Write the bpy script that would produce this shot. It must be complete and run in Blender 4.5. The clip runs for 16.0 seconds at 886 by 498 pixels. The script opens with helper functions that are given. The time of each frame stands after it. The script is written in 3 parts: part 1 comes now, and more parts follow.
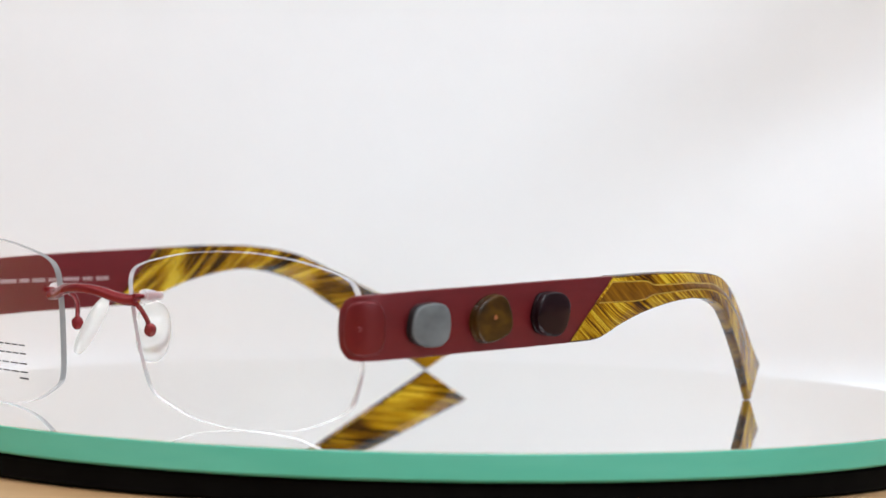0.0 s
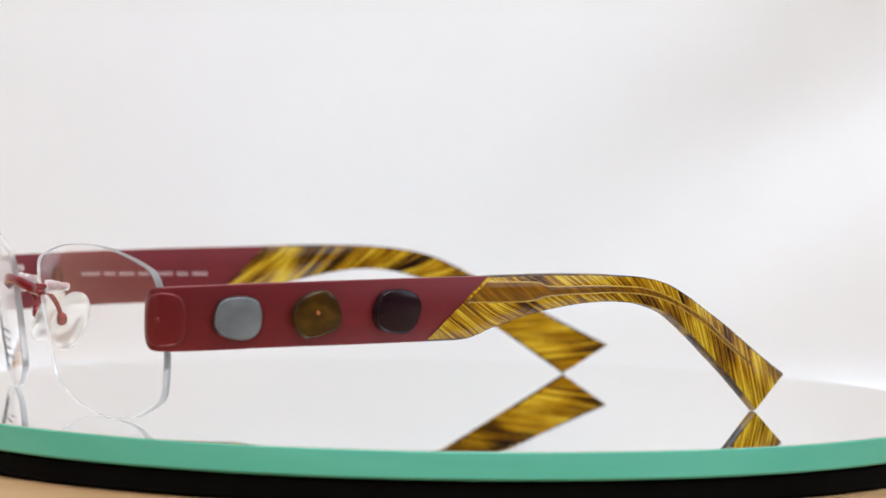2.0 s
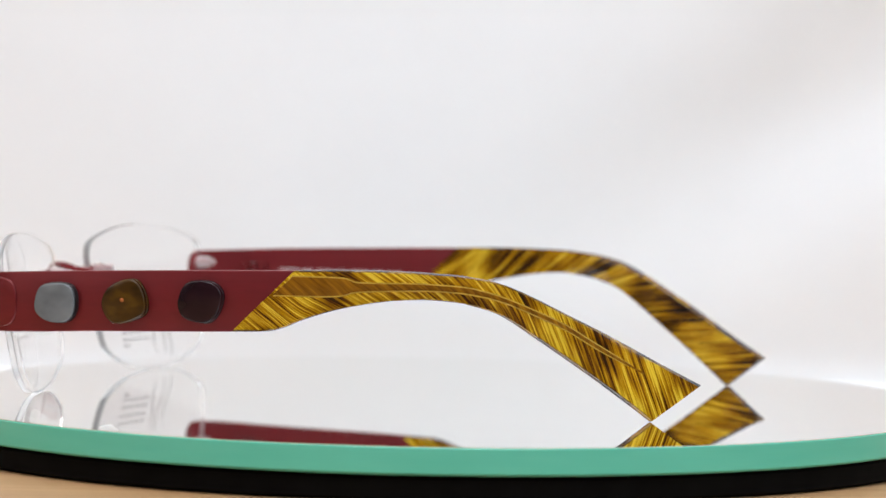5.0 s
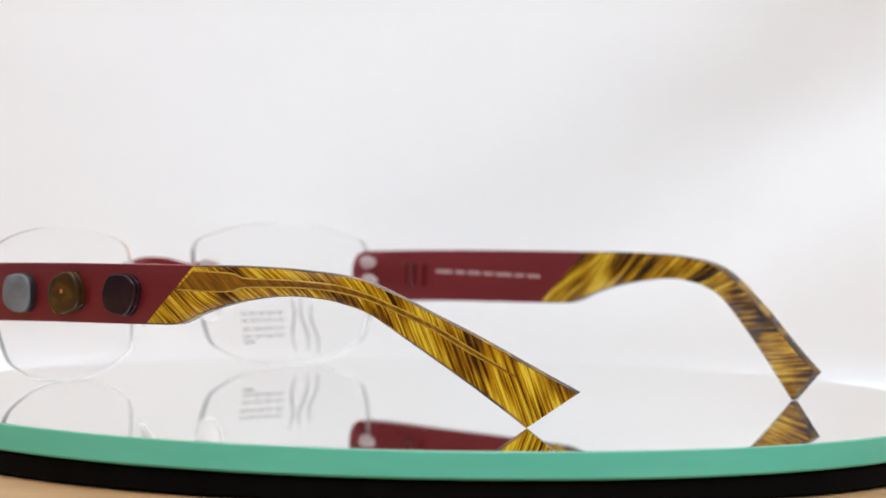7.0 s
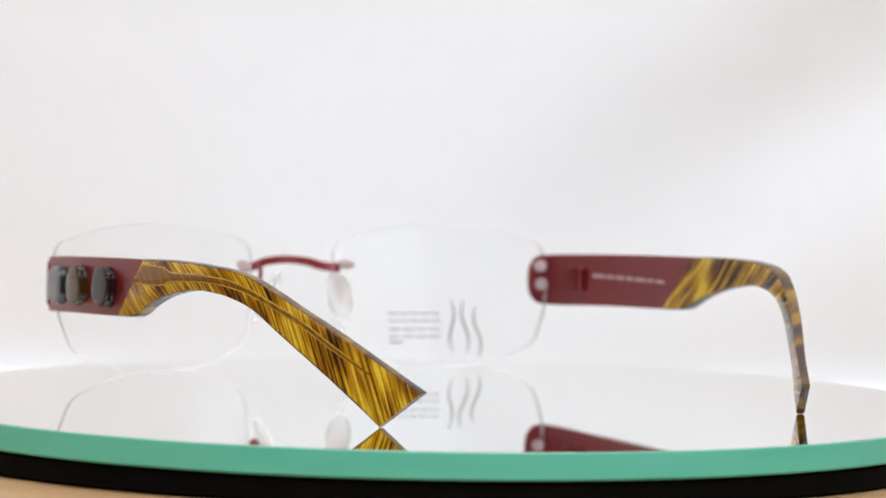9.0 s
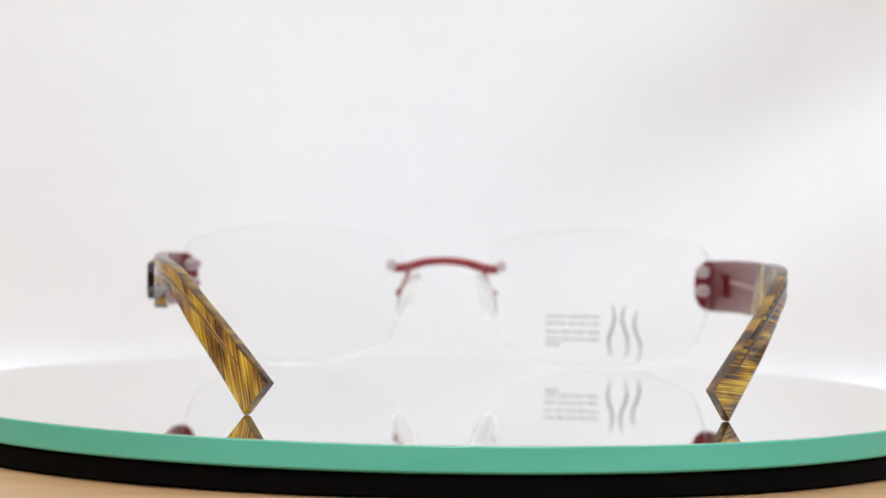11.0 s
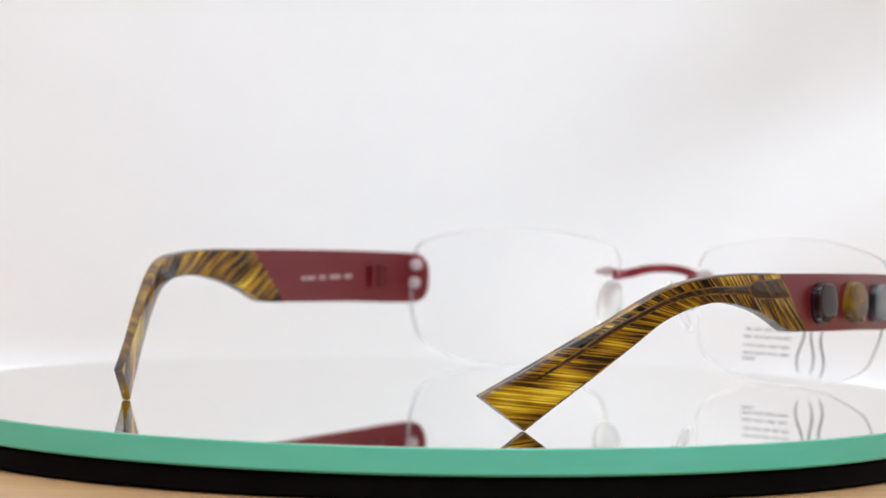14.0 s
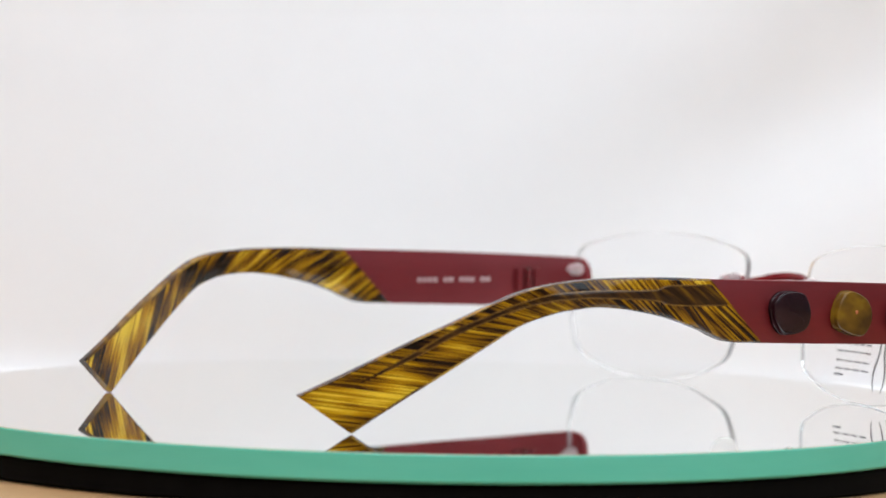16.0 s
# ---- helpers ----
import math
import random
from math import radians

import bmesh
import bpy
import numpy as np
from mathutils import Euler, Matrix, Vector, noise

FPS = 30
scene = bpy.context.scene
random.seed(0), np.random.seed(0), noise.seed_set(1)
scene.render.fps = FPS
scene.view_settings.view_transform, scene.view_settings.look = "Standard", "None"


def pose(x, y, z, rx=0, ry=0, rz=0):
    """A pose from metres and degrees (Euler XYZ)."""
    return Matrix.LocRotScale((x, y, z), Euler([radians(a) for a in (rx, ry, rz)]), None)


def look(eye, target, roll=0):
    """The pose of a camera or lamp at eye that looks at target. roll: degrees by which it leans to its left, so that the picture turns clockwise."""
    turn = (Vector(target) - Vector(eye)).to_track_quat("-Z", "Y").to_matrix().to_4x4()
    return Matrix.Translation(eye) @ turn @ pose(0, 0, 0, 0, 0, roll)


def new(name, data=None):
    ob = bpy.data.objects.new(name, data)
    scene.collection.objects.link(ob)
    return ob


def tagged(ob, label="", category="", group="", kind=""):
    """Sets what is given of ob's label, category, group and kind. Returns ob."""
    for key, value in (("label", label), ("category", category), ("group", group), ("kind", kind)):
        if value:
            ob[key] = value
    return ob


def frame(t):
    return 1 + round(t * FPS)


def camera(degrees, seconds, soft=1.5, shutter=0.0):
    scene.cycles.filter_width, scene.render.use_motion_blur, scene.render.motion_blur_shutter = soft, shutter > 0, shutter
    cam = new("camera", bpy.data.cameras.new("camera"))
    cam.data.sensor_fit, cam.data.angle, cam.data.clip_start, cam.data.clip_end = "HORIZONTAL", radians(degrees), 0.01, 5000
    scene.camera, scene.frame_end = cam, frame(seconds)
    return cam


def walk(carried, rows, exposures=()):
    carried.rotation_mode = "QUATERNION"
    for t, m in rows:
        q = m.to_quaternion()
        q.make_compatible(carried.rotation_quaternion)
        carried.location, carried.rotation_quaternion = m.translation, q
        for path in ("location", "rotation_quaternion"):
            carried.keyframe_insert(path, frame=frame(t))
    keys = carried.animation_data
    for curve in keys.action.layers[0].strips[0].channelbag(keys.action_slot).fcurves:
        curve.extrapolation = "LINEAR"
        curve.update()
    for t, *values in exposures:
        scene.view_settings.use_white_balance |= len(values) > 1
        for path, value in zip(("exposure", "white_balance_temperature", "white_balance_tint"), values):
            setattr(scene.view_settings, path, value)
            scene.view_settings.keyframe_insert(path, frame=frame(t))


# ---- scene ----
SECONDS = 16.0
TABLE = 0.75                      # height of the table top
PLATE = TABLE + 0.0103            # height of the mirror plate's upper face
RADIUS = 0.1092                   # of the mirror plate
EYE = Vector((0.0, -0.67, PLATE + 0.05775))
AHEAD = Vector((0.0023, 0.99922, -0.0394))

cam = camera(15.73, SECONDS, soft=1.5)
cam.data.dof.use_dof = True
cam.data.dof.focus_distance = 0.628
cam.data.dof.aperture_fstop = 20.0

# millimetres by which the camera creeps forward along its line of sight as it refocuses
CREEP = [(0.0, 1.7), (0.75, 2.7), (1.5, -2.0), (2.5, -2.5), (3.5, -0.5), (5.8, -18.0), (6.3, -17.5), (6.5, -5.0), (7.0, -4.0), (7.5, 0.0), (8.0, 3.2), (8.5, 3.0), (9.0, -1.3),
         (11.5, -20.0), (12.0, -18.5), (12.5, -14.5), (13.5, -12.5), (14.5, -13.0), (15.0, -8.5), (15.4, 2.0), (16.0, 6.5)]


def eye_at(creep):
    eye = EYE + AHEAD * (creep * 0.001)
    return look(eye, eye + AHEAD, 1.076)


walk(cam, [(t, eye_at(c)) for t, c in CREEP])

# ---- light ----
world = bpy.data.worlds.new("world")
world.use_nodes = True
scene.world = world
sky = world.node_tree.nodes.new("ShaderNodeTexSky")
sky.sky_type, sky.sun_disc, sky.sun_elevation, sky.sun_rotation = "NISHITA", False, radians(40), radians(100)
world.node_tree.links.new(sky.outputs[0], world.node_tree.nodes["Background"].inputs[0])
world.node_tree.nodes["Background"].inputs[1].default_value = 0.1


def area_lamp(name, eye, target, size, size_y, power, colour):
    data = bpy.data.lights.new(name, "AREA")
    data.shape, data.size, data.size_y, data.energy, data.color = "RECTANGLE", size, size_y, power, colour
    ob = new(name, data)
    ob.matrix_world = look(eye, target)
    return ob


# Unseen lamp added to cool the right side; the east wall has no window.
area_lamp("unseen_cool_lamp", (1.19, -0.35, 1.42), (0.0, 0.21, 0.83), 1.6, 1.0, 8.2, (0.74, 0.90, 1.0))
# Unseen lamp added high in front to light the backdrop evenly.
area_lamp("unseen_top_lamp", (0.0, -1.00, 2.38), (0.0, 0.20, 0.84), 1.5, 0.9, 24.5, (0.905, 0.938, 1.0))
# Second unseen overhead lamp, added for highlights on upper edges; no fixture.
area_lamp("unseen_top_lamp", (-0.05, 0.02, 2.38), (0.0, 0.10, 0.8), 1.2, 0.6, 6.8, (0.905, 0.938, 1.0))
# Unseen lamp added at the left to warm that side of the backdrop.
area_lamp("unseen_warm_lamp", (-1.16, -0.30, 1.42), (0.0, 0.21, 0.83), 1.4, 0.9, 4.2, (0.99, 0.90, 0.86))
scene.view_settings.exposure = 0.845


# ---- materials ----
def material(name):
    m = bpy.data.materials.new(name)
    m.use_nodes = True
    return m, m.node_tree.nodes, m.node_tree.links, m.node_tree.nodes["Principled BSDF"]


def noise_node(nodes, links, scale, detail=4.0, stretch=(1, 1, 1), turn=(0, 0, 0), rough=0.6, sheet="", shift=(0, 0, 0)):
    """Noise in the thing's own space, or in the unbent sheet's coordinates that its mesh carries."""
    tex = nodes.new("ShaderNodeTexNoise")
    tex.inputs["Scale"].default_value, tex.inputs["Detail"].default_value, tex.inputs["Roughness"].default_value = scale, detail, rough
    co, mp, first = nodes.new("ShaderNodeTexCoord"), nodes.new("ShaderNodeMapping"), nodes.new("ShaderNodeMapping")
    first.inputs["Rotation"].default_value = [radians(a) for a in turn]
    mp.inputs["Scale"].default_value, mp.inputs["Location"].default_value = stretch, shift
    if sheet:
        co = nodes.new("ShaderNodeAttribute")
        co.attribute_name = sheet
    links.new(co.outputs["Vector" if sheet else "Object"], first.inputs[0])
    links.new(first.outputs[0], mp.inputs[0])
    links.new(mp.outputs[0], tex.inputs["Vector"])
    return tex


def ramp(nodes, links, source, stops):
    r = nodes.new("ShaderNodeValToRGB")
    while len(r.color_ramp.elements) < len(stops):
        r.color_ramp.elements.new(0.5)
    for e, (at, c) in zip(r.color_ramp.elements, stops):
        e.position, e.color = at, (*c, 1) if len(c) == 3 else c
    links.new(source, r.inputs[0])
    return r


def bump(nodes, links, source, p, strength, distance):
    b = nodes.new("ShaderNodeBump")
    b.inputs["Strength"].default_value, b.inputs["Distance"].default_value = strength, distance
    links.new(source, b.inputs["Height"])
    links.new(b.outputs[0], p.inputs["Normal"])


def plain(name, colour, rough=0.5, metal=0.0, vary=0.12, scale=400.0, grain=0.15, depth=0.0001):
    m, nodes, links, p = material(name)
    tex = noise_node(nodes, links, scale)
    lo, hi = [c * (1 - vary) for c in colour], [min(1, c * (1 + vary)) for c in colour]
    r = ramp(nodes, links, tex.outputs["Fac"], [(0.3, lo), (0.7, hi)])
    links.new(r.outputs[0], p.inputs["Base Color"])
    p.inputs["Roughness"].default_value, p.inputs["Metallic"].default_value = rough, metal
    if grain:
        bump(nodes, links, noise_node(nodes, links, scale * 6).outputs["Fac"], p, grain, depth)
    return m


def make_red(name, colour, rough, metal):
    """Anodised dark red metal: satin, with a fine brushed grain along the temple."""
    m, nodes, links, p = material(name)
    big = noise_node(nodes, links, 60.0)
    fine = noise_node(nodes, links, 900.0, stretch=(1, 0.12, 1))
    mix = nodes.new("ShaderNodeMath")
    mix.operation = "MULTIPLY_ADD"
    mix.inputs[1].default_value = 0.5
    links.new(fine.outputs["Fac"], mix.inputs[0])
    half = nodes.new("ShaderNodeMath")
    half.operation = "MULTIPLY"
    half.inputs[1].default_value = 0.5
    links.new(big.outputs["Fac"], half.inputs[0])
    links.new(half.outputs[0], mix.inputs[2])
    r = ramp(nodes, links, mix.outputs[0], [(0.3, [c * 0.86 for c in colour]), (0.7, [c * 1.12 for c in colour])])
    links.new(r.outputs[0], p.inputs["Base Color"])
    p.inputs["Roughness"].default_value, p.inputs["Metallic"].default_value = rough, metal
    bump(nodes, links, fine.outputs["Fac"], p, 0.06, 0.0001)
    return m


def weighted(nodes, links, terms):
    """The sum of some noises, each times its weight."""
    total = None
    for tex, weight in terms:
        m = nodes.new("ShaderNodeMath")
        m.operation = "MULTIPLY_ADD"
        m.inputs[1].default_value, m.inputs[2].default_value = weight, 0.0
        links.new(tex.outputs["Fac"], m.inputs[0])
        if total:
            links.new(total, m.inputs[2])
        total = m.outputs[0]
    return total


def make_tortoise(name, angle, seed, dark, warm, level=0.0, blots=0.36, long=1.0, gloss=0.36):
    """Amber and dark brown acetate, polished, letting some light through; the streaks were laid in the flat sheet at an angle and bent with it."""
    m, nodes, links, p = material(name)
    turn = (0, 0, -angle)
    streak = noise_node(nodes, links, 1.0, 4.0, (60 / long, 1350, 60), turn, 0.62, "sheet", (seed, seed, 0))
    line = noise_node(nodes, links, 1.0, 1.5, (45 / long, 3600, 60), turn, 0.5, "sheet", (seed + 3, 0, 0))
    wide = noise_node(nodes, links, 1.0, 2.0, (70 / long, 330, 60), turn, 0.5, "sheet", (0, seed + 5, 0))
    blot = noise_node(nodes, links, 1.0, 1.0, (62, 95, 60), turn, 0.5, "sheet", (seed + 7, seed, 0))
    total = weighted(nodes, links, [(streak, 0.50), (line, 0.30), (wide, 0.32), (blot, blots)])
    mid = 0.5 * (1.12 + blots) - level
    r = ramp(nodes, links, total, [(mid - 0.095, (dark, dark * 0.45, 0.002)), (mid - 0.045, (0.06 + dark, 0.026, 0.002)), (mid, (0.29, 0.128 * warm, 0.003)),
                                   (mid + 0.055, (0.55, 0.29 * warm, 0.004)), (mid + 0.125, (0.93, 0.65, 0.045))])
    links.new(r.outputs[0], p.inputs["Base Color"])
    p.inputs["Roughness"].default_value = 0.06
    p.inputs["Specular IOR Level"].default_value = gloss
    tr = nodes.new("ShaderNodeBsdfTranslucent")
    links.new(r.outputs[0], tr.inputs[0])
    mix = nodes.new("ShaderNodeMixShader")
    mix.inputs[0].default_value = 0.36
    links.new(p.outputs[0], mix.inputs[1])
    links.new(tr.outputs[0], mix.inputs[2])
    links.new(mix.outputs[0], nodes["Material Output"].inputs[0])
    return m


def make_core(name, dark, mid, light, angle):
    """The core wire seen through the streaked acetate over it."""
    m, nodes, links, p = material(name)
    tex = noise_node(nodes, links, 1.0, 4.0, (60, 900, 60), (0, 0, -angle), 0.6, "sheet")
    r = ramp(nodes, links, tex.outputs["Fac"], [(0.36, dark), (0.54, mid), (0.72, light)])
    links.new(r.outputs[0], p.inputs["Base Color"])
    p.inputs["Roughness"].default_value, p.inputs["Specular IOR Level"].default_value = 0.10, 0.2
    return m


def make_clear(name, rough, tint, ior=1.5, white=0.0, gloss=0.5, milky=0.0):
    m, nodes, links, p = material(name)
    p.inputs["Base Color"].default_value = (*tint, 1)
    p.inputs["Transmission Weight"].default_value, p.inputs["IOR"].default_value = 1.0 - white, ior
    p.inputs["Roughness"].default_value = rough
    p.inputs["Specular IOR Level"].default_value = gloss
    if milky:
        tr = nodes.new("ShaderNodeBsdfTranslucent")
        tr.inputs[0].default_value = (*tint, 1)
        mix = nodes.new("ShaderNodeMixShader")
        mix.inputs[0].default_value = milky
        links.new(p.outputs[0], mix.inputs[1])
        links.new(tr.outputs[0], mix.inputs[2])
        links.new(mix.outputs[0], nodes["Material Output"].inputs[0])
    return m


def make_wood(name):
    m, nodes, links, p = material(name)
    grain = noise_node(nodes, links, 1.0, 6.0, stretch=(7, 120, 40))
    fine = noise_node(nodes, links, 1.0, 4.0, stretch=(30, 900, 200))
    r = ramp(nodes, links, grain.outputs["Fac"], [(0.3, (0.30, 0.15, 0.065)), (0.5, (0.47, 0.27, 0.125)), (0.72, (0.60, 0.38, 0.19))])
    links.new(r.outputs[0], p.inputs["Base Color"])
    p.inputs["Roughness"].default_value = 0.42
    bump(nodes, links, fine.outputs["Fac"], p, 0.15, 0.0004)
    return m


def make_stone(name, dark, mid, light, rough):
    m, nodes, links, p = material(name)
    tex = noise_node(nodes, links, 85.0, 3.0, stretch=(1, 1, 1.6))
    r = ramp(nodes, links, tex.outputs["Fac"], [(0.32, dark), (0.5, mid), (0.7, light)])
    links.new(r.outputs[0], p.inputs["Base Color"])
    p.inputs["Roughness"].default_value = rough
    p.inputs["Specular IOR Level"].default_value = 0.24
    return m


MAT_RED = make_red("red_metal", (0.150, 0.0095, 0.0125), 0.36, 0.35)
MAT_RED_CAP = make_red("red_lacquer", (0.15, 0.0085, 0.0105), 0.32, 0.3)
MAT_RED_GLOSS = make_red("red_gloss", (0.21, 0.012, 0.015), 0.14, 0.4)
MAT_TORT_A = make_tortoise("tortoise_steep", -38.0, 0.0, 0.034, 0.92, 0.036, 0.32)
MAT_TORT_B = make_tortoise("tortoise_flat", 36.0, 9.0, 0.012, 0.97, -0.012, 0.40, 1.5)
MAT_TORT_IN_A = make_tortoise("tortoise_steep_inner", -38.0, 14.0, 0.010, 0.92, -0.03, 0.46, 1.2, 0.5)
MAT_TORT_IN_B = make_tortoise("tortoise_flat_inner", 36.0, 22.0, 0.014, 0.92, 0.012, 0.40, 1.2, 0.5)
MAT_TORT_EDGE, _n, _l, _p = material("tortoise_edge")
_t = noise_node(_n, _l, 1.0, 3.0, stretch=(60, 110, 70))
_r = ramp(_n, _l, _t.outputs["Fac"], [(0.36, (0.02, 0.009, 0.003)), (0.52, (0.14, 0.060, 0.006)), (0.68, (0.46, 0.25, 0.012))])
_l.new(_r.outputs[0], _p.inputs["Base Color"])
_p.inputs["Roughness"].default_value, _p.inputs["Specular IOR Level"].default_value = 0.05, 0.8
_p.inputs["Coat Weight"].default_value, _p.inputs["Coat IOR"].default_value, _p.inputs["Coat Roughness"].default_value = 0.35, 1.65, 0.03
_g = _n.new("ShaderNodeBsdfTranslucent")
_l.new(_r.outputs[0], _g.inputs[0])
_x = _n.new("ShaderNodeMixShader")
_x.inputs[0].default_value = 0.35
_l.new(_p.outputs[0], _x.inputs[1])
_l.new(_g.outputs[0], _x.inputs[2])
_l.new(_x.outputs[0], _n["Material Output"].inputs[0])
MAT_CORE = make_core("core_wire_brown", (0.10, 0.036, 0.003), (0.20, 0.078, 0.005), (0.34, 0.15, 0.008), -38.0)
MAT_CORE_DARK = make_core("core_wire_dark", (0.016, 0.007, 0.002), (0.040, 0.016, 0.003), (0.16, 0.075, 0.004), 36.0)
MAT_AMBER_DIM = plain("amber_dim", (0.14, 0.065, 0.008), 0.15, 0.0, 0.5, 300)
MAT_GUN = plain("gunmetal", (0.035, 0.036, 0.038), 0.3, 0.6, 0.2, 600)
MAT_GILT = plain("amber_edge", (0.46, 0.28, 0.03), 0.15, 0.0, 0.3, 500)
MAT_LENS = make_clear("lens_clear", 0.0, (0.99, 0.99, 0.99), 1.2, 0.0, 0.3)
MAT_EDGE = make_clear("lens_edge_ground", 0.08, (0.99, 0.99, 0.99), 1.5, 0.18, 1.0, 0.24)
MAT_PAD = make_clear("pad_silicone", 0.02, (0.99, 0.985, 0.965), 1.43, 0.05, 0.8, 0.28)
MAT_SLEEVE = make_clear("sleeve_plastic", 0.06, (0.98, 0.96, 0.95), 1.45, 0.25, 0.8, 0.22)
MAT_GREY = make_stone("stone_grey", (0.10, 0.108, 0.112), (0.145, 0.152, 0.156), (0.19, 0.195, 0.198), 0.22)
MAT_AMBER = make_stone("stone_amber", (0.045, 0.02, 0.003), (0.125, 0.062, 0.006), (0.30, 0.17, 0.012), 0.14)
MAT_AMBER_DEEP = make_stone("stone_amber_deep", (0.014, 0.007, 0.002), (0.050, 0.022, 0.003), (0.14, 0.068, 0.006), 0.12)
MAT_PIN = plain("pin_orange", (0.40, 0.12, 0.03), 0.2, 0.3, 0.1, 900, 0)
MAT_PLUM = make_stone("stone_plum", (0.008, 0.003, 0.004), (0.014, 0.004, 0.006), (0.022, 0.007, 0.009), 0.12)
MAT_STEEL = plain("setting_steel", (0.30, 0.29, 0.30), 0.25, 0.9, 0.1, 800)
MAT_PRINT = plain("grey_print", (0.06, 0.06, 0.063), 0.6, 0.0, 0.1, 900, 0)
MAT_WHITE_PRINT = plain("white_print", (0.44, 0.29, 0.29), 0.5, 0.0, 0.05, 900, 0)
# Black base; the shade beneath the plate is put into its near-black colour.
MAT_BASE_SHADED = plain("black_base_shaded", (0.003, 0.0028, 0.0028), 0.7, 0.0, 0.3, 120)
MAT_BASE_SHADED.node_tree.nodes["Principled BSDF"].inputs["Specular IOR Level"].default_value = 0.04
MAT_WOOD = make_wood("table_wood")
MAT_PAPER = plain("backdrop_paper", (0.84, 0.84, 0.845), 0.9, 0.0, 0.012, 30, 0.05, 0.0005)
MAT_WALL = plain("wall_paint", (0.28, 0.28, 0.29), 0.8, 0.0, 0.02, 3, 0.05, 0.002)
MAT_FLOOR = plain("floor_grey", (0.30, 0.28, 0.26), 0.6, 0.0, 0.15, 4, 0.1, 0.002)

MAT_MIRROR, _n, _l, _p = material("mirror_silver")
_p.inputs["Metallic"].default_value = 1.0
_t = noise_node(_n, _l, 25.0)
_l.new(ramp(_n, _l, _t.outputs["Fac"], [(0.3, (0.885, 0.895, 0.872)), (0.7, (0.905, 0.912, 0.892))]).outputs[0], _p.inputs["Base Color"])
_l.new(ramp(_n, _l, _t.outputs["Fac"], [(0.3, (0.012,) * 3), (0.7, (0.028,) * 3)]).outputs[0], _p.inputs["Roughness"])

MAT_GREEN, _n, _l, _p = material("green_glass_edge")
_t = noise_node(_n, _l, 20.0, 3.0, stretch=(1, 1, 6))
_l.new(ramp(_n, _l, _t.outputs["Fac"], [(0.3, (0.088, 0.465, 0.335)), (0.7, (0.115, 0.515, 0.38))]).outputs[0], _p.inputs["Base Color"])
_p.inputs["Roughness"].default_value = 0.25
_p.inputs["Subsurface Weight"].default_value = 0.0

# ---- building helpers ----
MM = 0.001


def mesh_of(name, bm, mats, smooth=None):
    bmesh.ops.recalc_face_normals(bm, faces=bm.faces[:])
    me = bpy.data.meshes.new(name)
    bm.to_mesh(me)
    bm.free()
    for m in mats if isinstance(mats, (list, tuple)) else [mats]:
        me.materials.append(m)
    if smooth is not None:
        me.shade_smooth()
        me.set_sharp_from_angle(angle=radians(smooth))
    return me


def part(name, bm, mats, parent, label="", smooth=40):
    ob = new(name, mesh_of(name, bm, mats, smooth))
    ob.parent = parent
    if label:
        ob["label"] = label
    return ob


def thing(name, label, category, kind="", group=""):
    return tagged(new(name), label, category, group, kind)


def solid(name, bm, mats, label, category, kind="", smooth=40):
    return tagged(new(name, mesh_of(name, bm, mats, smooth)), label, category, "", kind)


def box_bm(lo, hi, bevel=0.0, segments=2):
    bm = bmesh.new()
    bmesh.ops.create_cube(bm, size=1.0)
    for v in bm.verts:
        v.co = Vector([(a + b) / 2 + c * (b - a) for a, b, c in zip(lo, hi, v.co)])
    if bevel:
        bmesh.ops.bevel(bm, geom=bm.edges[:], offset=bevel, segments=segments, affect="EDGES", profile=0.5)
    return bm


def lathe_bm(profile, seg=48, m=Matrix()):
    """A body of revolution about z from (radius, height) pairs, closed at its ends."""
    bm = bmesh.new()
    rings = []
    for r, z in profile:
        if r <= 1e-9:
            rings.append([bm.verts.new((0, 0, z))])
        else:
            rings.append([bm.verts.new((r * math.cos(2 * math.pi * i / seg), r * math.sin(2 * math.pi * i / seg), z)) for i in range(seg)])
    for a, b in zip(rings, rings[1:]):
        for i in range(seg):
            q = [a[i % len(a)], a[(i + 1) % len(a)], b[(i + 1) % len(b)], b[i % len(b)]]
            q = list(dict.fromkeys(q))
            if len(q) > 2:
                bm.faces.new(q)
    for ring in (rings[0], rings[-1]):
        if len(ring) > 2:
            bm.faces.new(ring)
    bm.transform(m)
    return bm


def skin_bm(rings, close=True):
    """Joins rings of equally many points into a closed body."""
    bm = bmesh.new()
    vs = [[bm.verts.new(p) for p in ring] for ring in rings]
    n = len(vs[0])
    for a, b in zip(vs, vs[1:]):
        for i in range(n):
            bm.faces.new((a[i], a[(i + 1) % n], b[(i + 1) % n], b[i]))
    if close:
        bm.faces.new(vs[0])
        bm.faces.new(list(reversed(vs[-1])))
    return bm


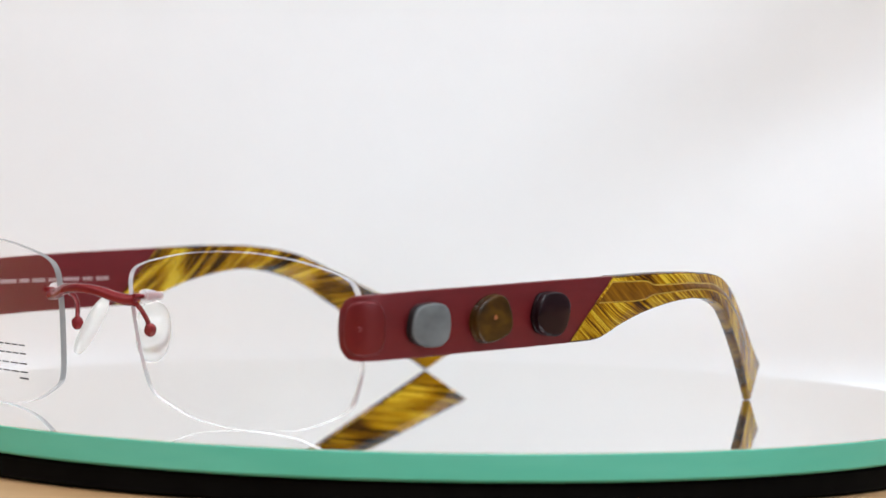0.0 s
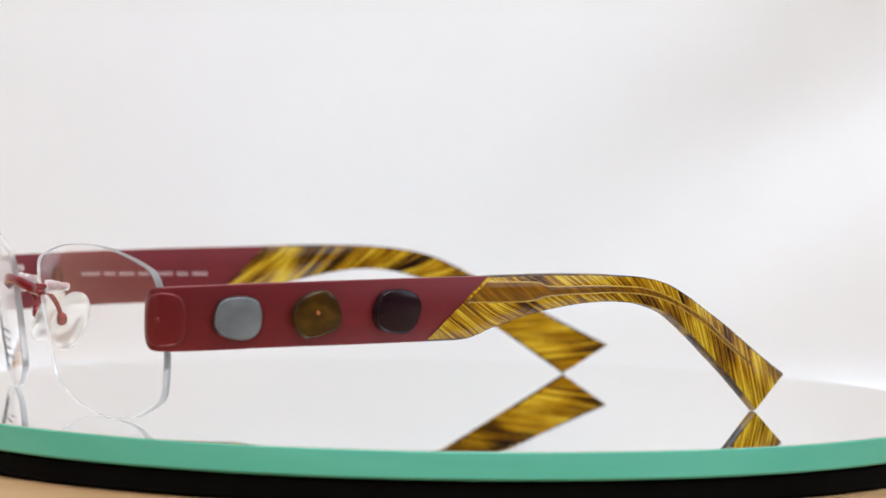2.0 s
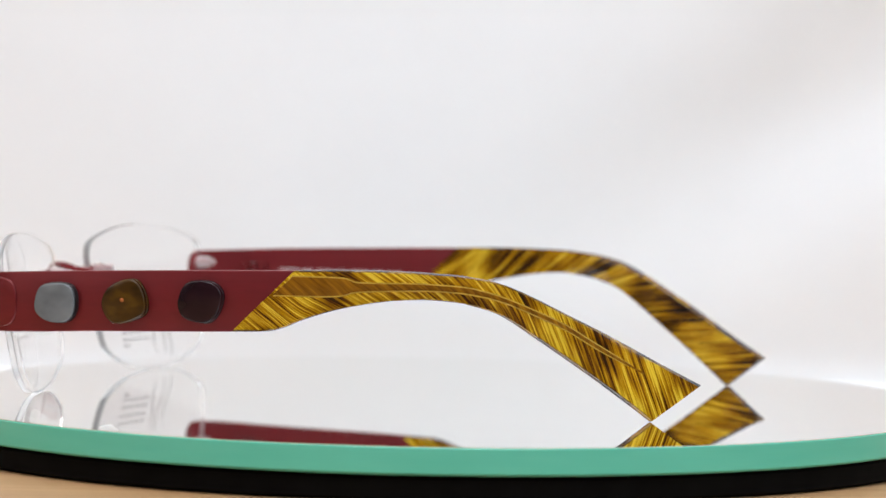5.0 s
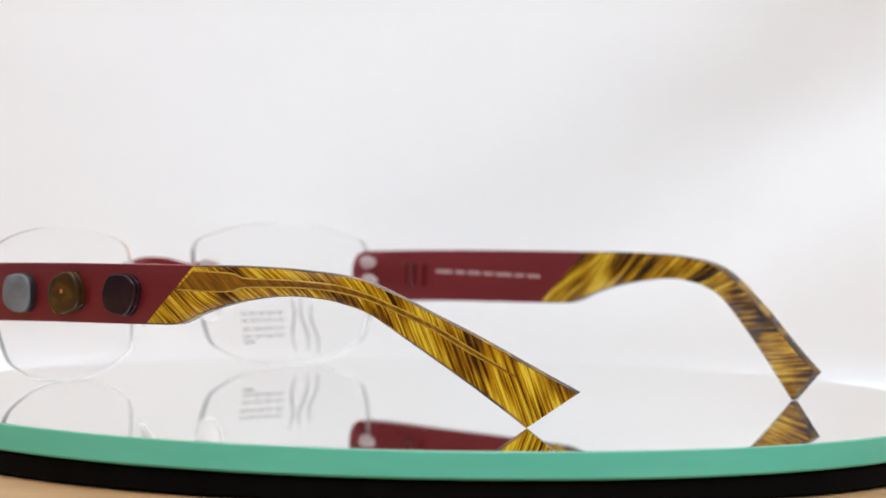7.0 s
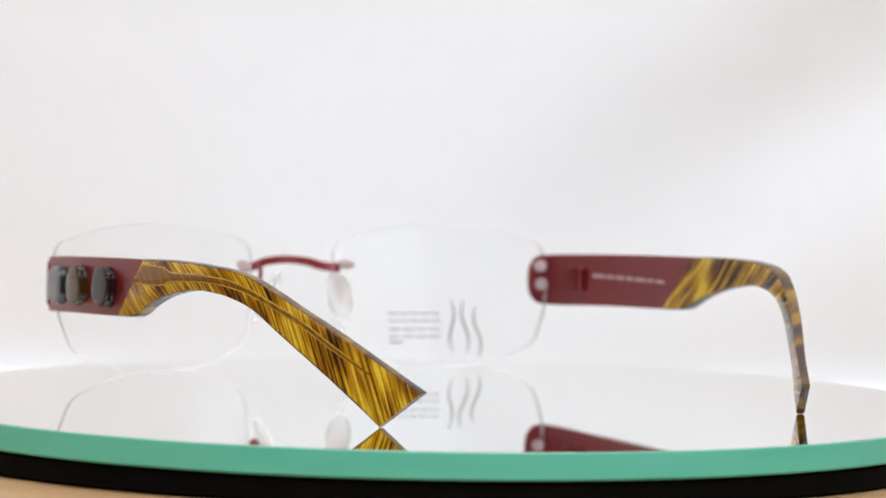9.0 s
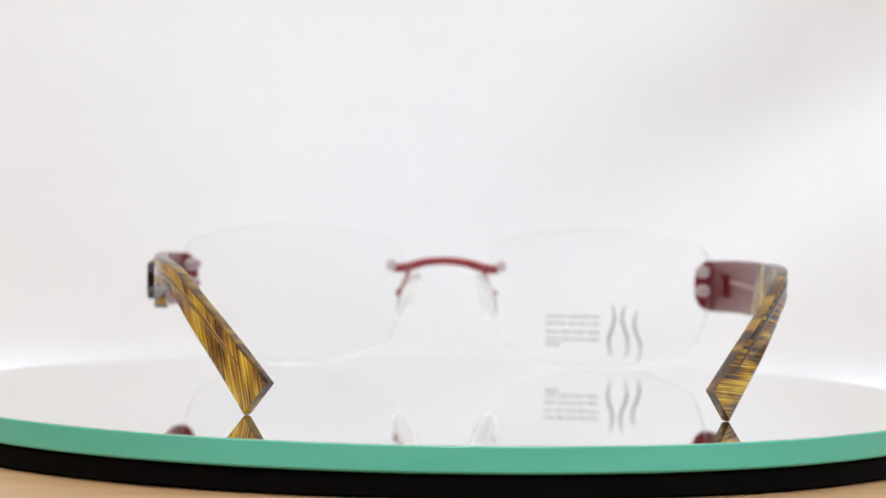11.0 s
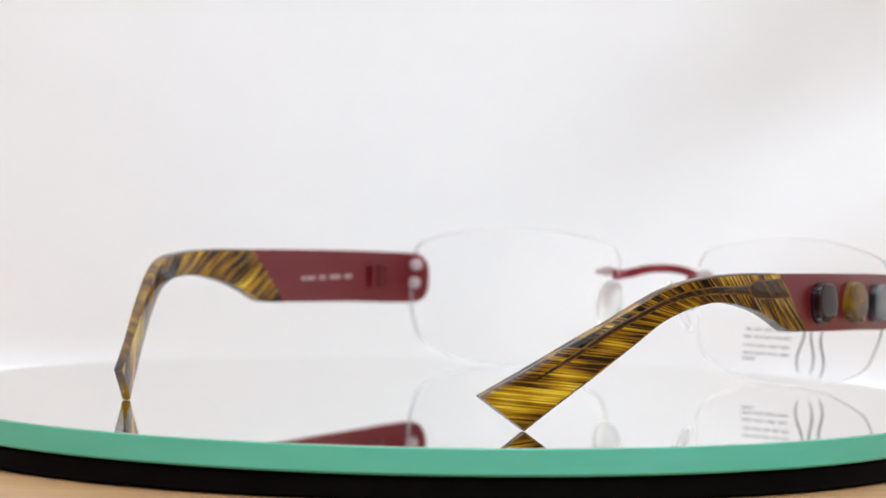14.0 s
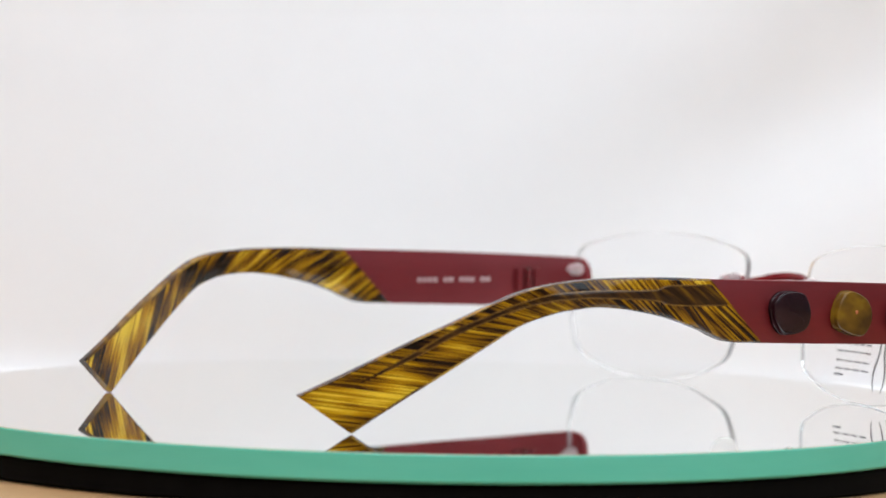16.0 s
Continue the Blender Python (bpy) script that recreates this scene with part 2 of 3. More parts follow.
def smooth_line(points, n, closed=False):
    """n points evenly spaced on a Catmull-Rom curve through the given ones."""
    pts = [np.array(p, float) for p in points]
    ext = [pts[-1], *pts, pts[0], pts[1]] if closed else [2 * pts[0] - pts[1], *pts, 2 * pts[-1] - pts[-2]]
    dense = []
    for a, b, c, d in zip(ext, ext[1:], ext[2:], ext[3:]):
        for k in range(16):
            t = k / 16
            dense.append(0.5 * (2 * b + (c - a) * t + (2 * a - 5 * b + 4 * c - d) * t * t + (3 * b - a - 3 * c + d) * t ** 3))
    dense.append(np.array(pts[0] if closed else pts[-1]))
    dense = np.array(dense)
    s = np.concatenate([[0], np.cumsum(np.linalg.norm(np.diff(dense, axis=0), axis=1))])
    at = np.linspace(0, s[-1], n + 1)[:-1] if closed else np.linspace(0, s[-1], n)
    return np.stack([np.interp(at, s, dense[:, i]) for i in range(dense.shape[1])], 1)


# plan of a temple's outer face, in mm: distance from the middle, and depth behind the bridge
PLAN = smooth_line([(58.4, -1.0), (60.8, -0.9), (63.0, -1.8), (64.3, -4.2), (65.0, -7.5), (65.5, -11.5), (66.4, -19), (67.6, -32.2), (67.9, -50), (67.7, -67.3), (67.2, -81), (66.1, -93), (63.8, -102.5),
                    (60.0, -112), (54.8, -122), (48.2, -133.8), (43.5, -142.8), (39.8, -150.5)], 240)
PLAN_S = np.concatenate([[0], np.cumsum(np.linalg.norm(np.diff(PLAN, axis=0), axis=1))])
PLAN_T = np.gradient(PLAN, axis=0)
PLAN_T /= np.linalg.norm(PLAN_T, axis=1)[:, None]


def arc(y):
    """The way along the plan at the depth y."""
    return float(np.interp(-y, -PLAN[:, 1], PLAN_S))


def on_plan(s, z, out):
    """The point s mm along the temple, at the height z, out mm proud of its outer face (right-hand side)."""
    x, y = (np.interp(s, PLAN_S, PLAN[:, i]) for i in (0, 1))
    tx, ty = (np.interp(s, PLAN_S, PLAN_T[:, i]) for i in (0, 1))
    return Vector((x - ty * out, y + tx * out, z)) * MM


def mirrored(c, side):
    """The point on that side; the right-hand tip is bent inwards a little less."""
    k = float(np.interp(-c.y / MM, [80, 92, 104, 122, 148], [0, 0.3, 1.0, 1.25, 0.7])) if side > 0 else 0.0
    return Vector((c.x * side + k * MM, c.y, c.z))


def blade_bm(top, bottom, out, inn, side, n=60, bevel=0.5, edges=0):
    """A bent blade between two edge lines of (s, z); out and inn are (front, back) offsets of its faces from the plan."""
    a, b = smooth_line(top, n), smooth_line(bottom, n)
    rings, flat = [], []
    for i in range(n):
        k = i / (n - 1)
        o, p = out[0] + (out[1] - out[0]) * k, inn[0] + (inn[1] - inn[0]) * k
        length = max(1e-3, np.linalg.norm(a[i] - b[i]))
        r = min(bevel, (o - p) / 2.2, length / 2.2)
        ring, laid = [], []
        for cu, cv, base in ((0, 1, 0), (1, 1, 1), (1, 0, 2), (0, 0, 3)):
            for j in range(4):
                ang = math.pi - math.pi / 2 * base - math.pi / 2 * j / 3
                u = (p + r if cu == 0 else o - r) + r * math.cos(ang)
                v = (length - r if cv else r) + r * math.sin(ang)
                q = b[i] + (a[i] - b[i]) * (v / length)
                ring.append(on_plan(q[0], q[1], u))
                laid.append((q[0], q[1], u))
        flat.append(laid)
        rings.append([mirrored(c, side) for c in ring])
    bm = skin_bm(rings)
    # where each point lay in the flat sheet before it was bent: along the middle line, across it, and through it
    mid = (a + b) / 2
    way = np.gradient(mid, axis=0)
    way /= np.linalg.norm(way, axis=1)[:, None]
    run = np.concatenate([[0], np.cumsum(np.linalg.norm(np.diff(mid, axis=0), axis=1))])
    layer = bm.verts.layers.float_vector.new("sheet")
    bm.verts.ensure_lookup_table()
    for i in range(n):
        for j, (s, z, u) in enumerate(flat[i]):
            d = np.array([s, z]) - mid[i]
            bm.verts[16 * i + j][layer] = Vector((run[i] + d @ way[i], way[i][0] * d[1] - way[i][1] * d[0], u)) * MM
    if edges:
        bm.faces.ensure_lookup_table()
        for k, face in enumerate(bm.faces):
            face.material_index = {7: 0, 15: edges + 1}.get(k % 16, edges) if k < 16 * (n - 1) else edges
    return bm


def slab_bm(outline, out, inn, side, n=48, bevel=0.25):
    """A rounded plate on the temple's face from a closed outline of (s, z)."""
    pts = smooth_line(outline, n, closed=True)
    mid = pts.mean(0)
    rings = []
    rows = [(inn, 1.0)] + [(out - bevel + bevel * math.sin(a), a) for a in (0, math.pi / 6, math.pi / 3, math.pi / 2)]
    size = np.linalg.norm(pts - mid, axis=1).mean()
    for k, (h, a) in enumerate(rows):
        shrink = 1.0 if k == 0 else 1 - bevel * (1 - math.cos(a)) / size
        rings.append([on_plan(*(mid + (q - mid) * shrink), h) for q in pts])
    for f in (0.6, 0.25):
        rings.append([on_plan(*(mid + (q - mid) * f), out + 0.12 * (1 - f)) for q in pts])
    return skin_bm([[mirrored(c, side) for c in ring] for ring in rings])


# ---- the room ----
ROOM = 1.2
WALL_T = 0.1


def room():
    solid("floor", box_bm((-ROOM - 0.1, -1.9, -0.08), (ROOM + 0.1, 1.0, 0.0)), MAT_FLOOR, "plain grey floor of the room", "floor", "structure")
    solid("ceiling", box_bm((-ROOM - 0.1, -1.9, 2.4), (ROOM + 0.1, 1.0, 2.48)), MAT_WALL, "plain grey painted ceiling of the room", "ceiling", "structure")
    solid("wall_north", box_bm((-ROOM, 0.9, 0), (ROOM, 1.0, 2.4)), MAT_WALL, "plain grey painted wall of the room", "wall", "structure")
    solid("wall_south", box_bm((-ROOM, -1.9, 0), (ROOM, -1.8, 2.4)), MAT_WALL, "plain grey painted wall of the room", "wall", "structure")
    solid("wall_west", box_bm((-ROOM - 0.1, -1.9, 0), (-ROOM, 1.0, 2.4)), MAT_WALL, "plain grey painted wall of the room", "wall", "structure")
    solid("wall_east", box_bm((ROOM, -1.9, 0), (ROOM + 0.1, 1.0, 2.4)), MAT_WALL, "plain grey painted wall of the room", "wall", "structure")


def table():
    t = thing("table", "warm brown wooden table with visible grain", "table")
    part("tabletop", box_bm((-0.75, -0.62, TABLE - 0.03), (0.75, 0.42, TABLE), 0.003), MAT_WOOD, t)
    for x in (-0.69, 0.69):
        for y in (-0.56, 0.36):
            part("leg", box_bm((x - 0.03, y - 0.03, 0), (x + 0.03, y + 0.03, TABLE - 0.0302), 0.003), MAT_WOOD, t)


def backdrop():
    """A white paper sweep: a narrow lip on the table behind the plate, then straight up, with one soft diagonal crease
    added to shape a shadow band.
    """
    prof = [(0.1345, TABLE + 0.0012)]
    for k in range(13):
        a = math.pi / 2 * k / 12
        prof.append((0.139 + 0.003 * math.sin(a), TABLE + 0.0012 + 0.003 * (1 - math.cos(a))))
    prof += [(0.142, TABLE + 0.0042 + 0.008 * k) for k in range(1, 80)]
    rings = []
    for i in range(121):
        x = -0.6 + 1.2 * i / 120
        line = []
        for y, z in prof:
            d = ((x - 0.105) * 0.62 - (z - TABLE - 0.075) * 0.78)
            lift = max(0.0, min(1.0, (z - TABLE - 0.013) / 0.06))
            line.append((x, y + lift * (0.0085 * math.exp(-(d / 0.026) ** 2) + 0.0012 * math.sin(9 * x + 5 * z)), z))
        rings.append(line + [(x, y + 0.0007, z - (0.0007 if z < TABLE + 0.012 else 0)) for x, y, z in reversed(line)])
    bm = skin_bm(rings)
    return solid("paper_backdrop", bm, MAT_PAPER, "smooth white paper backdrop with a crease added to shape a soft shadow band, standing on the table", "backdrop", "structure", 60)


# ---- the turntable ----
def turntable():
    t = thing("turntable", "round turntable with a mirror top, green glass edge and black base", "turntable")
    t.location = (0, 0, PLATE)
    r = RADIUS
    part("mirror", lathe_bm([(0, -0.0006), (r - 0.0003, -0.0006), (r - 0.0003, 0.0), (0, 0.0)], 256), MAT_MIRROR, t, "silvery mirror surface")
    part("glass_plate", lathe_bm([(0, -0.0052), (r - 0.0004, -0.0052), (r, -0.0048), (r, -0.0003), (r - 0.0002, -0.0001), (r - 0.0002, -0.0007), (0, -0.0007)], 256),
         MAT_GREEN, t, "green edge of thick mirror glass")
    part("base", lathe_bm([(0, -0.0101), (r - 0.0022, -0.0101), (r - 0.0015, -0.0095), (r - 0.0012, -0.0060), (r - 0.002, -0.0053), (0, -0.0053)], 192),
         MAT_BASE_SHADED, t, "matt black turntable base, darkened for the shade under the plate")
    return t


# ---- the glasses ----
LENS = [(10.6, 24), (10.7, 27), (12, 29.2), (15, 30.5), (19.3, 31.5), (26.2, 32.7), (33, 33.2), (40, 33.3), (46.8, 32.8), (53.3, 31.7), (59, 30.2), (61.6, 28.9), (62.7, 26.7), (63.0, 22.9),
        (62.9, 19.2), (62.2, 13.5), (60.8, 9.2), (59, 5.6), (55.5, 3.5), (48.8, 1.1), (42.4, 0.25), (36.5, 0.04), (29.1, 0.5), (22.5, 1.75), (16.2, 4.3), (13.5, 6.1), (12.3, 9.2), (11.4, 14.3), (10.8, 19.6)]


def bow(x, z):
    """The depth of the lenses' front face, mm: bowed round the face, and leaning back at the bottom."""
    return 5.8 - 0.00237 * x * x + 0.16 * (z - 17.5) - 0.0008 * (z - 17.5) ** 2


def lens_bm(side, thick=1.45, n=140):
    pts = smooth_line(LENS, n, closed=True)
    mid = np.array([37.0, 17.0])
    bm = bmesh.new()

    def ring(f, back):
        out = []
        for q in pts:
            x, z = mid + (q - mid) * f
            y = bow(x, z) - (thick if back else 0)
            out.append(bm.verts.new((side * x * MM, y * MM, z * MM)))
        return out
    fr = [1.0 - 0.004, 0.85, 0.65, 0.42, 0.2]
    front, back = [ring(f, False) for f in fr], [ring(f, True) for f in fr]
    rim = []
    for k in (0.12, 0.88):
        out = []
        for q in pts:
            x, z = q
            out.append(bm.verts.new((side * x * MM, (bow(x, z) - thick * k) * MM, z * MM)))
        rim.append(out)
    for rings in (front, back):
        for a, b in zip(rings, rings[1:]):
            for i in range(n):
                bm.faces.new((a[i], a[(i + 1) % n], b[(i + 1) % n], b[i]))
        c = bm.verts.new(sum((v.co for v in rings[-1]), Vector()) / n)
        for i in range(n):
            bm.faces.new((rings[-1][i], rings[-1][(i + 1) % n], c))
    chain = [front[0], rim[0], rim[1], back[0]]
    for a, b in zip(chain, chain[1:]):
        for i in range(n):
            bm.faces.new((a[i], a[(i + 1) % n], b[(i + 1) % n], b[i])).material_index = 1
    return bm


def tube_bm(points, radii, n=24, seg=10, flat=(1.0, 1.0)):
    """A bar along a smooth line; flat squeezes it sideways and upwards."""
    line = smooth_line(points, n)
    rings = []
    for i, p in enumerate(line):
        t = Vector(line[min(i + 1, n - 1)] - line[max(i - 1, 0)]).normalized()
        u = t.cross(Vector((0, 0, 1)))
        u = u.normalized() if u.length > 1e-3 else Vector((1, 0, 0))
        v = u.cross(t)
        r = np.interp(i / (n - 1), np.linspace(0, 1, len(radii)), radii)
        rings.append([(Vector(p) + u * (r * flat[0] * math.cos(2 * math.pi * j / seg)) + v * (r * flat[1] * math.sin(2 * math.pi * j / seg))) * MM for j in range(seg)])
    return skin_bm(rings)


def peg(name, at, way, profile, mat, parent, label="", seg=24):
    """A turned part along the direction way, at a place in mm."""
    m = Matrix.Translation(Vector(at) * MM) @ Vector(way).to_track_quat("Z", "Y").to_matrix().to_4x4()
    return part(name, lathe_bm([(r * MM, h * MM) for r, h in profile], seg, m), mat, parent, label)


def blob_bm(at, size, turn=(0, 0, 0), seg=24, power=2.4):
    bm = bmesh.new()
    bmesh.ops.create_uvsphere(bm, u_segments=seg, v_segments=seg // 2, radius=1.0)
    for v in bm.verts:
        v.co = Vector([math.copysign(abs(c) ** (2 / power), c) for c in v.co])
    bm.transform(Matrix.Translation(Vector(at) * MM) @ Euler([radians(a) for a in turn]).to_matrix().to_4x4() @ Matrix.Diagonal((*[s * MM for s in size], 1)))
    return bm


STONES = [("grey_stone", [(-11.6, 19.9), (-12.4, 23.5), (-14.6, 24.9), (-18.9, 25.0), (-20.8, 23.2), (-20.9, 19.2), (-19.0, 16.9), (-15.2, 16.8), (-12.6, 18.0)], "polished grey stone"),
          ("amber_stone", [(-27.1, 21.2), (-28.5, 24.3), (-32.1, 26.0), (-34.7, 25.4), (-36.3, 21.9), (-35.6, 18.9), (-30.5, 17.2), (-28.2, 18.4)], "amber brown tiger-eye stone"),
          ("plum_stone", [(-43.1, 21.5), (-44.0, 24.7), (-45.7, 26.0), (-49.9, 26.0), (-52.1, 23.9), (-51.6, 20.5), (-50.0, 18.3), (-47.8, 17.9), (-44.3, 18.9)], "dark plum polished stone")]


def temple(root, side, tortoise, writing):
    """One temple: red blade with three stones, hinge and print, and a tortoise tip with its core wire."""
    t = part("temple", blade_bm([(1.2, 21.8), (1.5, 23.7), (2.6, 25.3), (4.6, 26.3), (arc(-9.2), 26.8), (arc(-25.3), 27.5), (arc(-46.6), 28.2), (arc(-67.2), 28.75)],
                                [(1.2, 19.2), (1.5, 17.3), (2.6, 15.6), (4.8, 14.6), (arc(-9.2), 14.65), (arc(-25.5), 15.4), (arc(-40), 15.85), (arc(-54), 16.3)],
                                (0.0, 0.0), (-1.2, -1.9), side, 70, 0.3), MAT_RED, root, "satin dark red metal temple")
    part("end_cap", slab_bm([(2.7, 20.4), (3.0, 23.0), (3.9, 24.7), (5.5, 25.4), (8.0, 25.4), (9.8, 24.6), (10.7, 22.6), (10.9, 20.5), (10.7, 18.2), (9.8, 16.3), (8.0, 15.6), (5.5, 15.5), (3.9, 16.1), (3.0, 17.8)], 0.42, -0.3, side, bevel=0.42),
         MAT_RED_CAP, t, "raised dark red end cap")
    part("rivet", slab_bm([(5.6 + 0.45 * math.cos(a * math.pi / 4), 20.4 + 0.45 * math.sin(a * math.pi / 4)) for a in range(8)], 0.60, 0.2, side, 16, 0.12), MAT_RED_CAP, t, "tiny red rivet")
    for (name, outline, label), mat in zip(STONES, (MAT_GREY, MAT_AMBER_DEEP if side < 0 else MAT_AMBER, MAT_PLUM)):
        pts = [(arc(y), z) for y, z in outline]
        c = np.mean(pts, 0)
        if mat is MAT_GREY:
            pts = [tuple(c + (np.array(q) - c) * 0.93 + np.array((0.4, 0))) for q in pts]
        rim = [tuple(c + (np.array(q) - c) * 1.03) for q in pts]
        part("stone_setting", slab_bm(rim, 1.55 if mat is MAT_GREY else 0.8, -0.2, side, bevel=0.2), MAT_GUN if mat is MAT_GREY else mat, t, "dark setting under the stone")
        part(name, slab_bm(pts, 2.1, 0.3, side, bevel=0.4), mat, t, label)
        if name == "amber_stone":
            ring = [(c[0] + 0.45 * math.cos(a * math.pi / 4), c[1] + 0.3 + 0.45 * math.sin(a * math.pi / 4)) for a in range(8)]
            part("pin", slab_bm(ring, 2.28, 1.9, side, 16, 0.06), MAT_PIN, t, "tiny orange pin in the stone")
    # tortoise tip
    # the two tips are not quite alike: one stands a little higher behind the ear, the other is a little deeper
    def rise(y):
        return float(np.interp(-y, [94, 104, 114, 132, 143], [0, 0.35, 0.55, 0.55, 0.25])) if side < 0 else 0.0

    def dip(y):
        return float(np.interp(-y, [92, 100, 108, 120, 128, 134], [0, 0.35, 0.65, 0.65, 0.4, 0])) if side > 0 else 0.0
    tip = part("temple_tip", blade_bm([(arc(y), z + rise(y)) for y, z in ((-66.6, 28.8), (-79, 29.15), (-90, 29.05), (-94.5, 28.8), (-100.5, 28.15), (-106.8, 26.7), (-112.6, 24.1), (-118.5, 20.9),
                                                                (-124.5, 17.7), (-130.5, 14.2), (-136.8, 10.6), (-143.4, 7.05))],
                                      [(arc(y), z - dip(y)) for y, z in ((-53.8, 16.3), (-61, 16.6), (-64.2, 17.4), (-68, 19.0), (-74, 20.95), (-80, 22.3), (-86, 23.25), (-92, 23.65), (-97, 23.4),
                                                                (-100.8, 22.85), (-106.8, 20.9), (-112.8, 16.9), (-118.8, 12.5), (-124.7, 8.0), (-130.7, 3.1), (-134.3, 0.05))],
                                      (0.25, 0.15), (-2.9, -1.55), side, 110, 0.6, 1), [tortoise, MAT_TORT_EDGE, MAT_TORT_IN_A if side < 0 else MAT_TORT_IN_B], root, "streaked amber and dark brown tortoise acetate tip")
    core = [[(arc(y), z) for y, z in ((-66.2, 27.5), (-76.4, 27.4), (-79.5, 26.6), (-90, 26.7), (-95.5, 26.5), (-101, 26.05), (-106.8, 24.5), (-112.7, 22.0), (-118.7, 19.0), (-124.7, 15.0), (-133.1, 9.65))],
            [(arc(y), z) for y, z in ((-62.2, 23.85), (-72, 23.9), (-76.3, 24.2), (-79.6, 25.0), (-90, 25.5), (-95.5, 25.5), (-101, 25.05), (-106.9, 23.7), (-112.7, 21.25), (-118.7, 18.2), (-124.7, 14.3), (-132.9, 9.4))]]
    part("core_wire_edge", blade_bm([(s, z + 0.28) for s, z in core[0][:-1]] + [core[0][-1]], [(s, z - 0.28) for s, z in core[1][:-1]] + [core[1][-1]], (0.27, 0.17), (-2.3, -1.1), side, 90, 0.02),
         MAT_GILT if side < 0 else MAT_AMBER_DIM, tip, "bright amber outline")
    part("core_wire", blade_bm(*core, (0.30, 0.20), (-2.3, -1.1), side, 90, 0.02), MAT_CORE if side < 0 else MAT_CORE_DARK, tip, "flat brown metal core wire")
    # hinge on the inner face
    hinge = part("hinge", box_in(side, arc(-12.6), arc(-19.6), 18.4, 24.2, -1.0, -1.75), MAT_RED, t, "small red metal hinge")
    part("hinge_leaf", box_in(side, arc(-13.0), arc(-14.6), 18.9, 23.7, -1.7, -2.7), MAT_RED, hinge)
    part("hinge_leaf", box_in(side, arc(-17.6), arc(-19.2), 18.9, 23.7, -1.7, -2.7), MAT_RED, hinge)
    for z0, z1 in ((18.9, 20.3), (20.6, 22.0), (22.3, 23.7)):
        at = on_plan(arc(-16.1), z0, -2.4) / MM
        part("hinge_knuckle", tube_bm([(at.x * side, at.y, z0), (at.x * side, at.y, z1)], [0.85, 0.85], 4, 14), MAT_RED, hinge)
    at = on_plan(arc(-16.1), 0, -2.4) / MM
    part("hinge_screw", tube_bm([(at.x * side, at.y, 18.5), (at.x * side, at.y, 24.1)], [0.5, 0.5], 4, 12), MAT_STEEL, hinge, "steel hinge screw")
    # print on the inner face
    y0, y1, rise, tall, words = writing
    pitch = (y1 - y0) / (sum(words) + len(words) - 1)
    y = y0
    for w in words:
        for k in range(w):
            part("print_bar", box_in(side, arc(y), arc(y + pitch * 0.68), 21.1 + rise, 21.1 + rise + tall, -1.6, -1.93), MAT_WHITE_PRINT, t, "small white print")
            y += pitch
        y += pitch
    return t


def box_in(side, s0, s1, z0, z1, out, inn):
    """A small block lying along the temple between two ways, heights and offsets."""
    rings = []
    for k in range(5):
        s = s0 + (s1 - s0) * k / 4
        rings.append([on_plan(s, z, o) for z, o in ((z0, inn), (z1, inn), (z1, out), (z0, out))])
    return skin_bm([[mirrored(c, side) for c in r] for r in rings])


def side_parts(root, side):
    """The lens of one side with its fixings, and the nose pad."""
    lens = part("lens", lens_bm(side), [MAT_LENS, MAT_EDGE], root, "clear rimless lens with a bright ground edge", 30)
    lens.visible_shadow = False
    if side > 0:
        print_on_lens(lens, side)
    for z in (23.8, 19.4):
        at = (side * 61.6, bow(61.6, z) - 1.3, z)
        way = (-side * 0.52, -1, 0.05)
        cap = peg("screw_sleeve", at, way, [(0, 0), (1.45, 0), (1.5, 0.9), (1.35, 1.4), (1.2, 1.5), (1.2, 2.3), (1.3, 2.4), (1.3, 3.1), (1.1, 3.4), (0.8, 3.5), (0.75, 4.9), (0.5, 5.2), (0, 5.2)], MAT_SLEEVE, lens, "clear plastic screw sleeve")
        cap.visible_shadow = False
        peg("screw", at, way, [(0, -1.6), (0.5, -1.6), (0.5, 4.6), (0.3, 4.8), (0, 4.8)], MAT_RED_GLOSS, lens, "dark red screw pin")
    at = (side * 13.2, bow(13.2, 24.0) - 1.35, 24.0)
    cap = peg("screw_sleeve", at, (side * 0.04, -1, 0), [(0, 0), (1.3, 0), (1.4, 0.9), (1.25, 1.5), (1.1, 1.6), (1.1, 2.6), (0.85, 2.8), (0.8, 4.3), (0.5, 4.6), (0, 4.6)], MAT_SLEEVE, lens, "clear plastic screw sleeve")
    cap.visible_shadow = False
    peg("screw", at, (side * 0.04, -1, 0), [(0, -2.6), (0.5, -2.6), (0.5, 3.9), (0.3, 4.1), (0, 4.1)], MAT_RED_GLOSS, lens, "dark red screw pin")


